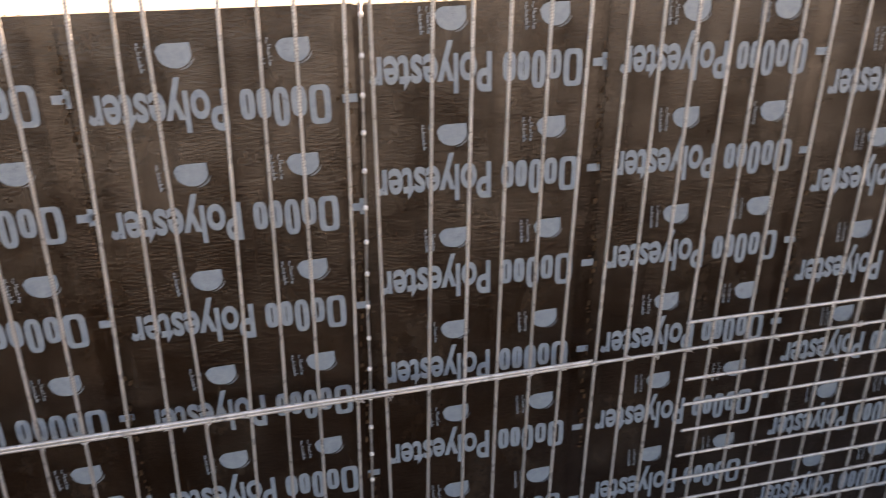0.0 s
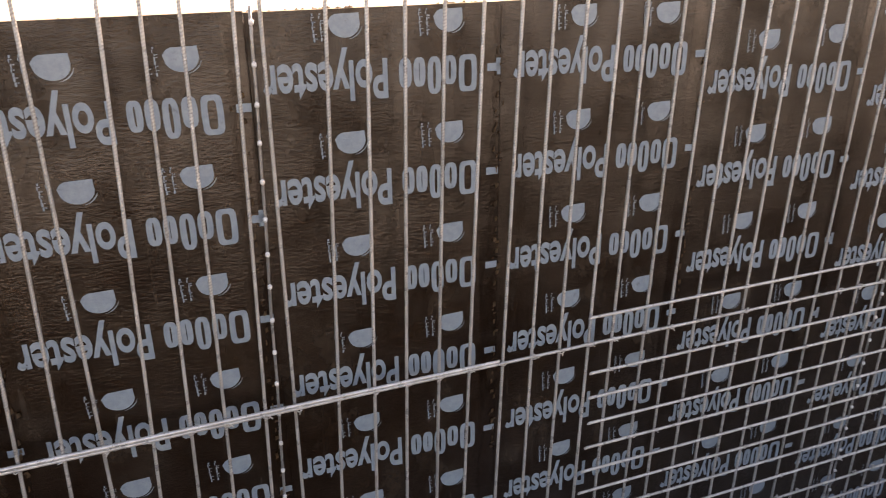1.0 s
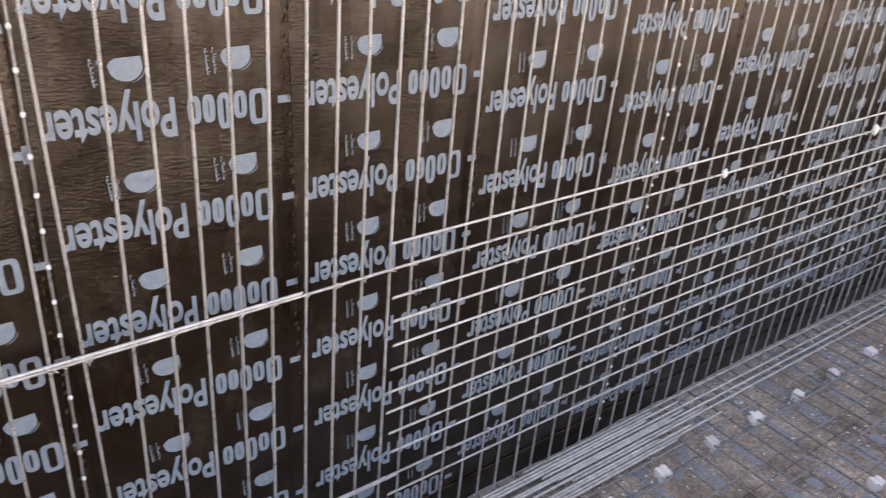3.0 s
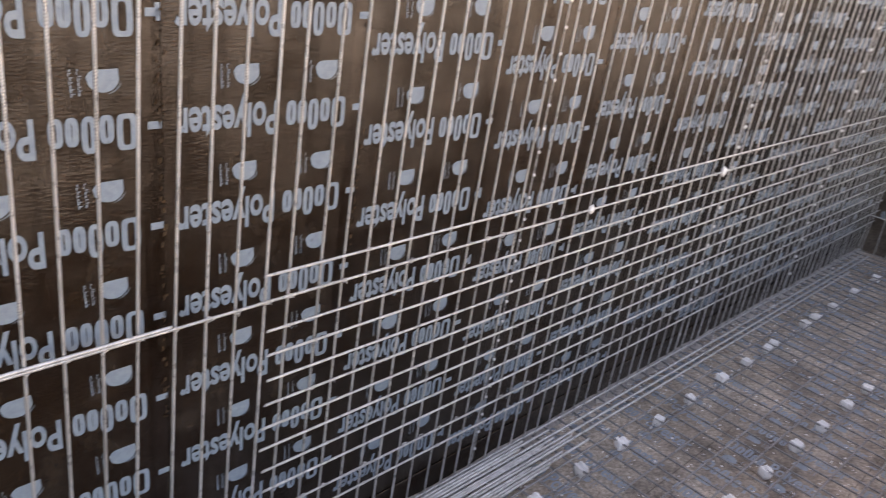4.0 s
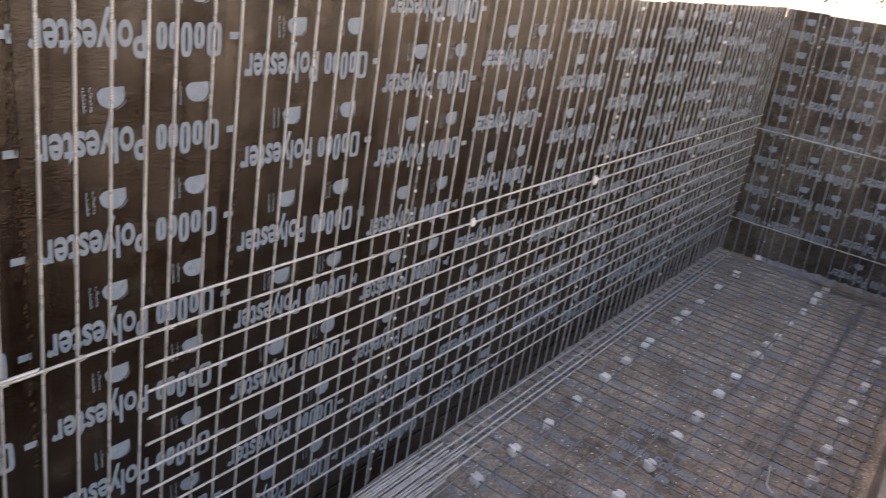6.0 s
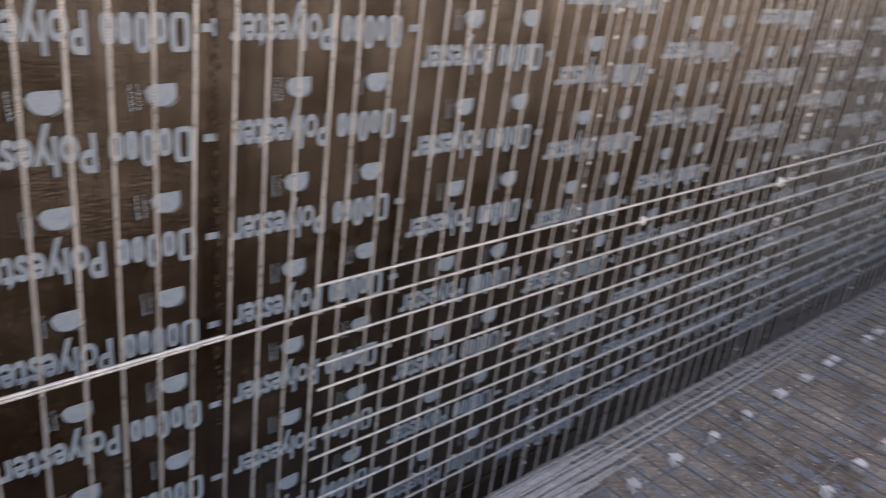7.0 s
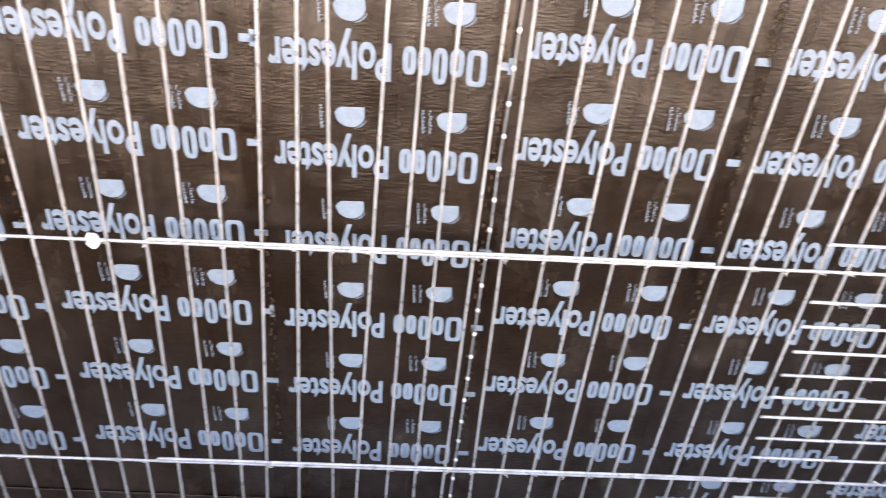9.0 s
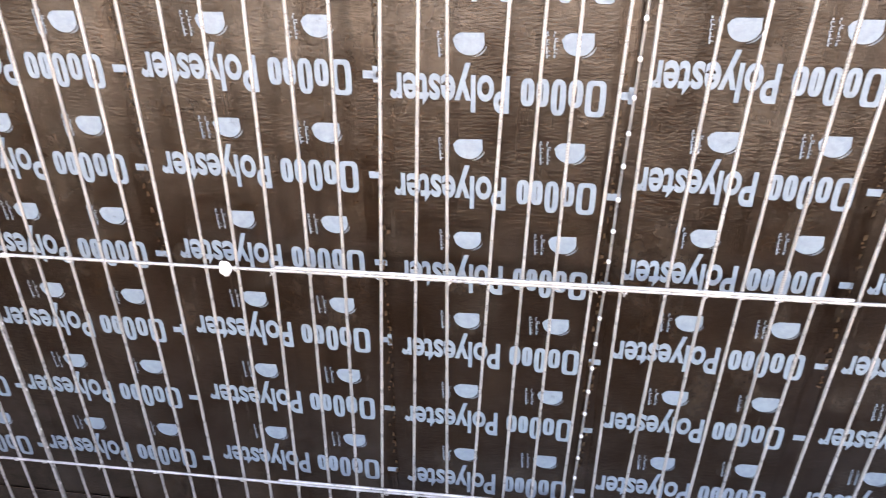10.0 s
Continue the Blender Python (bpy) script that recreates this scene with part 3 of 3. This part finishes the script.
# ---- lumps of plaster caught on the middle bar ----
for x, z, s, mat, label in ((-1.003, 1.226, 0.019, WHITE, "white lump of plaster stuck on the horizontal bar"), (2.572, 1.253, 0.016, MORTAR, "cream lump of foam stuck on the horizontal bar"),
                            (3.786, 1.255, 0.021, MORTAR, "cream lump of foam stuck on the horizontal bar")):
    bm = bmesh.new()
    bmesh.ops.create_icosphere(bm, subdivisions=3, radius=1)
    for v in bm.verts:
        f = 1 + 0.35 * noise.noise(v.co * 1.6 + Vector((x, 0, 0)))
        v.co = Vector((v.co.x * 0.9, v.co.y * 0.7, v.co.z * 1.25)) * f * s
    tagged(part("plaster_lump", mesh_of("plaster_lump", bm, mat, True), None, pose(x, MESH_Y - 0.004, z)), label, "lump")

# ---- the end wall's cage ----
end_cage = tagged(empty("end_rebar_cage", EAST - BAR_Y * -1, 0, 0), "grey ribbed steel reinforcement cage tied along the end wall", "rebar cage")
y = -0.13
BARE = ribbed_bar("vertical_bar", 0.0046, 2.36, 0.02, STEEL_DULL, 5)
while y > SOUTH + 0.05:
    a = Vector((EAST - 0.065, y - 0.03, 0.02))
    part("vertical_bar", BARE, end_cage, Matrix.Translation(-Vector(end_cage.location)) @ along(a, a + Vector((0, 0.035, 1))) @ Matrix.Diagonal((1, 1, rng.uniform(0.965, 0.985), 1)))
    y -= rng.uniform(0.1, 0.112)
for z in (1.214, 0.352):
    horizontal(end_cage, (EAST - 0.078, -0.03, z), (EAST - 0.078, SOUTH + 0.03, z - 0.02), 6.1, HBAR)

# ---- floor mesh ----
FB = ribbed_bar("long_bar", 0.0055, 10.0, 0.05, STEEL_FLOOR, 6)
FC = ribbed_bar("cross_bar", 0.0052, 1.76, 0.03, STEEL_FLOOR, 6)
LONG_Z, CROSS_Z = 0.052, 0.0412
floor_cage = tagged(empty("floor_rebar_mesh", 0, -1.0, LONG_Z), "dusty grey steel reinforcement mesh over the floor", "rebar mesh")
off = Matrix.Translation(-Vector(floor_cage.location))
LONG_Y = [-0.17, -0.30, -0.42, -0.565, -0.715, -0.865, -1.01, -1.16, -1.30, -1.37, -1.395, -1.53, -1.68, -1.785]
for y in LONG_Y:
    part("long_bar", FB, floor_cage, off @ along((WEST + 0.1, y + rng.uniform(-0.008, 0.008), LONG_Z), (EAST - 0.1, y + rng.uniform(-0.012, 0.012), LONG_Z)))
x = -2.0
while x < EAST - 0.06:
    part("cross_bar", FC, floor_cage, off @ along((x, -0.04, CROSS_Z), (x + rng.uniform(-0.01, 0.01), -1.83, CROSS_Z)))
    x += rng.uniform(0.102, 0.118)

# loose bars left lying along the foot of the wall
LOOSE = ribbed_bar("loose_bar", 0.0071, 3.5, 0.014, STEEL_LOOSE)
for x1, y, length, skew in ((7.05, -0.066, 5.4, 0.004), (6.9, -0.135, 5.2, 0.004), (6.95, -0.178, 5.2, 0.005), (6.4, -0.214, 4.6, 0.003), (2.42, -0.082, 3.3, 0.0), (2.60, -0.098, 3.4, 0.001), (2.35, -0.114, 3.4, -0.001),
                            (2.57, -0.152, 3.5, 0.001), (2.46, -0.165, 3.4, 0.0), (2.66, -0.195, 3.4, 0.001), (2.30, -0.230, 3.3, 0.002), (2.52, -0.245, 3.4, 0.0), (2.72, -0.262, 3.4, 0.001), (2.38, -0.279, 3.4, -0.002)):
    z = 0.0645
    tagged(part("loose_bar", LOOSE, None, along((x1 - length, y + skew, z), (x1, y - skew, z)) @ Matrix.Diagonal((1, 1, length / 3.5, 1))), "loose dusty steel bar lying along the wall on the floor mesh", "steel bar", "loose bars by the wall")


# ---- spacer blocks under the floor mesh ----
def block_mesh(seed):
    """A cast mortar block with a groove across its top."""
    r = random.Random(seed)
    bm = bmesh.new()
    bmesh.ops.create_cube(bm, size=1)
    bmesh.ops.subdivide_edges(bm, edges=bm.edges[:], cuts=3, use_grid_fill=True)
    for v in bm.verts:
        groove = 0.30 if abs(v.co.x) < 0.1 and v.co.z > 0.4 else 0.0
        f = 1 - 0.10 * (abs(v.co.x) > 0.4) * (abs(v.co.y) > 0.4) - 0.12 * (abs(v.co.z) > 0.4)
        v.co = Vector((v.co.x * 0.054 * f, v.co.y * 0.055 * f, (v.co.z - groove + 0.5) * 0.051))
        v.co += 0.004 * Vector((noise.noise(v.co * 60 + Vector((seed, 0, 0))), noise.noise(v.co * 60 + Vector((0, seed, 0))), 0))
    return mesh_of("spacer_block", bm, MORTAR)


BLOCKS = [block_mesh(s) for s in range(4)]
A_ROW = (1.52, 1.86, 2.19, 2.54, 2.88, 3.22, 3.56, 3.94, 4.25, 4.55, 4.65, 5.16, 5.34, 5.65, 6.11, 6.60)
B_ROW = (2.55, 2.95, 3.315, 3.675, 3.985, 4.345, 4.65, 5.11, 5.34, 5.56, 5.88, 6.26, 6.57, 6.76, 6.99)
C_ROW = (3.05, 3.46, 3.86, 4.07, 4.25, 4.65, 4.95, 5.28, 5.74, 6.02, 6.35, 6.61)
for row, yy, drift in ((A_ROW, -0.366, -0.003), (B_ROW, -0.922, -0.033), (C_ROW, -1.598, -0.022)):
    for x in row:
        tagged(part("spacer_block", rng.choice(BLOCKS), None, pose(x, yy + drift * (x - 3.4) + rng.uniform(-0.008, 0.008), 0.0, 0, 0, rng.uniform(-25, 25)) @ Matrix.Diagonal((rng.uniform(0.85, 1.2), rng.uniform(0.9, 1.25), 1, 1))),
               "pale mortar spacer block holding up the floor mesh", "spacer block", "spacer blocks under the mesh")
for yy, drift in ((-0.362, -0.02), (-1.575, -0.08)):
    spacer_rod((1.3, yy, 0.018), (6.9, yy + drift, 0.018), 0.10, ROD, 0.03, 0.007, 0.0035)

# ---- rubble, dust and scraps ----
def dust_bank():
    """Cement dust heaped unevenly along the foot of the wall."""
    bm = bmesh.new()
    n = 260
    rows = []
    for i in range(n + 1):
        x = 0.2 + (EAST - 0.22) * i / n
        reach = max(0.006, (0.16 if x < 2.6 else 0.055) + 0.06 * noise.noise((x * 2.3, 0, 0)) + 0.05 * noise.noise((x * 9, 3, 0)))
        rows.append([bm.verts.new((x, -0.006 - reach * f, max(0.0015, h * (0.012 + 0.014 * noise.noise((x * 5, f * 4, 1)) + 0.008 * noise.noise((x * 30, f * 9, 1)))))) for f, h in ((0, 1), (0.3, 0.9), (0.6, 0.5), (0.85, 0.2), (1.0, 0.0))])
    for a, b in zip(rows, rows[1:]):
        for k in range(4):
            bm.faces.new((a[k], b[k], b[k + 1], a[k + 1]))
    return tagged(part("cement_dust", mesh_of("cement_dust", bm, DUST, True)), "grey cement dust banked along the foot of the wall", "dust", kind="stuff")


dust_bank()


def edge_crumbs():
    """Dry brown crumbs of soil spilled along the top edge of the boards."""
    r = random.Random(23)
    verts, faces = [], []
    for _ in range(700):
        x = r.uniform(-1.6, EAST - 0.1)
        if noise.noise((x * 3.1, 5, 0)) < -0.1:
            continue
        y, s = r.uniform(0.002, 0.017), r.uniform(0.0012, 0.003) + abs(r.gauss(0, 0.0012))
        b, a = len(verts), r.uniform(0, 6.28)
        verts += [(x + 1.8 * s * math.cos(a + k * 1.571), y + s * math.sin(a + k * 1.571), TOP - 0.001) for k in range(4)]
        verts.append((x, y, TOP + s * r.uniform(0.5, 1.1)))
        faces += [(b + k, b + (k + 1) % 4, b + 4) for k in range(4)]
    me = bpy.data.meshes.new("soil_crumbs")
    me.from_pydata(verts, [], faces)
    me.materials.append(TORN)
    return tagged(part("soil_crumbs", me), "dry brown soil crumbs along the top edge of the boards", "crumbs", kind="stuff")


edge_crumbs()


def crumbs():
    """Crumbs of mortar and chips strewn over the floor."""
    r = random.Random(11)
    verts, faces = [], []
    for _ in range(3000):
        x, y = r.uniform(1.0, 7.1), r.uniform(-1.9, -0.03)
        if r.random() < 0.45:
            y = -abs(r.gauss(0.05, 0.12))
        s = min(0.018, r.uniform(0.0015, 0.004) + abs(r.gauss(0, 0.0028)))
        a = r.uniform(0, 6.28)
        b = len(verts)
        for k in range(4):
            t = a + k * 1.571 + r.uniform(-0.3, 0.3)
            verts.append((x + s * math.cos(t) * r.uniform(0.7, 1.3), y + s * math.sin(t), 0.001))
        verts.append((x + r.uniform(-0.3, 0.3) * s, y, 0.001 + s * r.uniform(0.5, 1.0)))
        faces += [(b + k, b + (k + 1) % 4, b + 4) for k in range(4)]
    me = bpy.data.meshes.new("crumbs")
    me.from_pydata(verts, [], faces)
    me.materials.append(MORTAR)
    return tagged(part("crumbs", me), "crumbs of pale mortar strewn over the floor", "rubble", kind="stuff")


crumbs()

# a small bright white box at the foot of the end wall
bm = box_bm(-0.05, 0.05, -0.03, 0.03, 0.0, 0.03, 0.004)
tagged(part("plastic_scrap", mesh_of("plastic_scrap", bm, WHITE), None, pose(7.10, -0.41, 0.058, 0, 6, 25)), "bright white piece lying in the far corner", "scrap")
for x, y, l, w, a in ((7.03, -1.22, 0.24, 0.07, 84), (7.05, -1.47, 0.22, 0.06, 96), (6.99, -1.02, 0.14, 0.05, 70)):
    tagged(part("timber_offcut", mesh_of("timber_offcut", box_bm(-l / 2, l / 2, -w / 2, w / 2, 0, 0.022, 0.004), WOOD), None, pose(x, y, 0.058, 0, 0, a)), "raw pine offcut lying against the end wall", "timber", "offcuts by the end wall")


def crumpled_sheet():
    """A strip of thin plastic sheet lying crumpled along the foot of the end wall."""
    bm = bmesh.new()
    n, rows = 90, []
    for i in range(n + 1):
        y = -0.42 - 1.36 * i / n
        ragged = 0.5 + 0.5 * noise.noise((y * 5, 2, 0))
        line = []
        for k in range(9):
            f = k / 8
            fold = 0.018 * noise.noise((y * 22, f * 4, 3)) + 0.010 * noise.noise((y * 60, f * 9, 5))
            line.append(bm.verts.new((EAST - 0.012 - f * (0.07 + 0.09 * ragged) + 0.006 * noise.noise((y * 30, f * 5, 8)), y, 0.006 + max(-0.002, (0.03 + 0.02 * ragged) * (1 - f) ** 2 + fold * (1 - 0.5 * f)))))
        rows.append(line)
    for a, b in zip(rows, rows[1:]):
        for k in range(8):
            bm.faces.new((a[k], a[k + 1], b[k + 1], b[k]))
    bmesh.ops.recalc_face_normals(bm, faces=bm.faces[:])
    bmesh.ops.solidify(bm, geom=bm.faces[:], thickness=0.001)
    tagged(part("plastic_sheet", mesh_of("plastic_sheet", bm, PLASTIC, True)), "crumpled pale bluish plastic sheet along the end wall", "plastic sheet")


crumpled_sheet()
strip = tube("plastic_strip", [(0.012 * math.sin(i * 0.5), -0.02 * i + 0.05, 0.062 + 0.075 * math.sin(math.pi * min(1, i / 9.0))) for i in range(15)], 0.007, TAPE, 6)
tagged(part("plastic_strip", strip, None, pose(3.70, -1.40, 0, 0, 0, -62) @ Matrix.Diagonal((0.8, 0.8, 0.8, 1))), "pale bent plastic strip lying on the floor mesh", "plastic strip")

# ---- a tree beyond the end wall, whose low twigs hang into view ----
def tree(x, y, tips):
    thing = tagged(empty("tree", x, y, GROUND), "small tree with drooping dry brown twigs beyond the pit", "tree")
    r = random.Random(5)
    trunk = [Vector((0.06 * math.sin(i * 0.8), 0.05 * math.cos(i * 0.6), 0.45 * i)) for i in range(9)]
    part("trunk", tube("trunk", trunk, [0.13 * (1 - 0.085 * i) for i in range(9)], BARK, 9), thing)
    ends = [Vector(t) - Vector((x, y, GROUND)) for t in tips]
    for k in range(9):
        a = k * 0.7 + 0.3
        ends.append(Vector((1.5 * math.cos(a), 1.5 * math.sin(a), 2.6 + 1.5 * r.random())))
    leaf_v, leaf_f = [], []
    for k, end in enumerate(ends):
        root = trunk[4 + k % 4]
        top = (root + end) / 2 + Vector((0, 0, 0.9 if k < len(tips) else 0.3))
        pts = [root * (1 - u) ** 2 + top * 2 * u * (1 - u) + end * u * u for u in [i / 8 for i in range(9)]]
        part("limb", tube("limb", pts, [0.045 * (1 - 0.10 * i) + 0.008 for i in range(9)], BARK, 6), thing)
        for i in range(4, 9):
            for _ in range(26 if k >= len(tips) else 7):
                c = pts[i] + Vector((r.gauss(0, 1), r.gauss(0, 1), r.gauss(0, 0.8))) * (0.24 if k >= len(tips) else 0.05)
                d = Vector((r.gauss(0, 1), r.gauss(0, 1), r.gauss(-0.5, 1))).normalized()
                e = d.cross(Vector((r.gauss(0, 1), r.gauss(0, 1), r.gauss(0, 1)))).normalized()
                n, l, w = len(leaf_v), r.uniform(0.04, 0.08), r.uniform(0.012, 0.022)
                leaf_v += [tuple(c), tuple(c + d * l * 0.5 + e * w), tuple(c + d * l), tuple(c + d * l * 0.5 - e * w)]
                leaf_f.append((n, n + 1, n + 2, n + 3))
    me = bpy.data.meshes.new("crown")
    me.from_pydata(leaf_v, [], leaf_f)
    me.materials.append(LEAF)
    part("crown", me, thing)


tree(14.8, -2.3, [(14.0, 1.19, 2.25), (14.0, 0.86, 2.44), (14.0, 0.29, 2.44)])
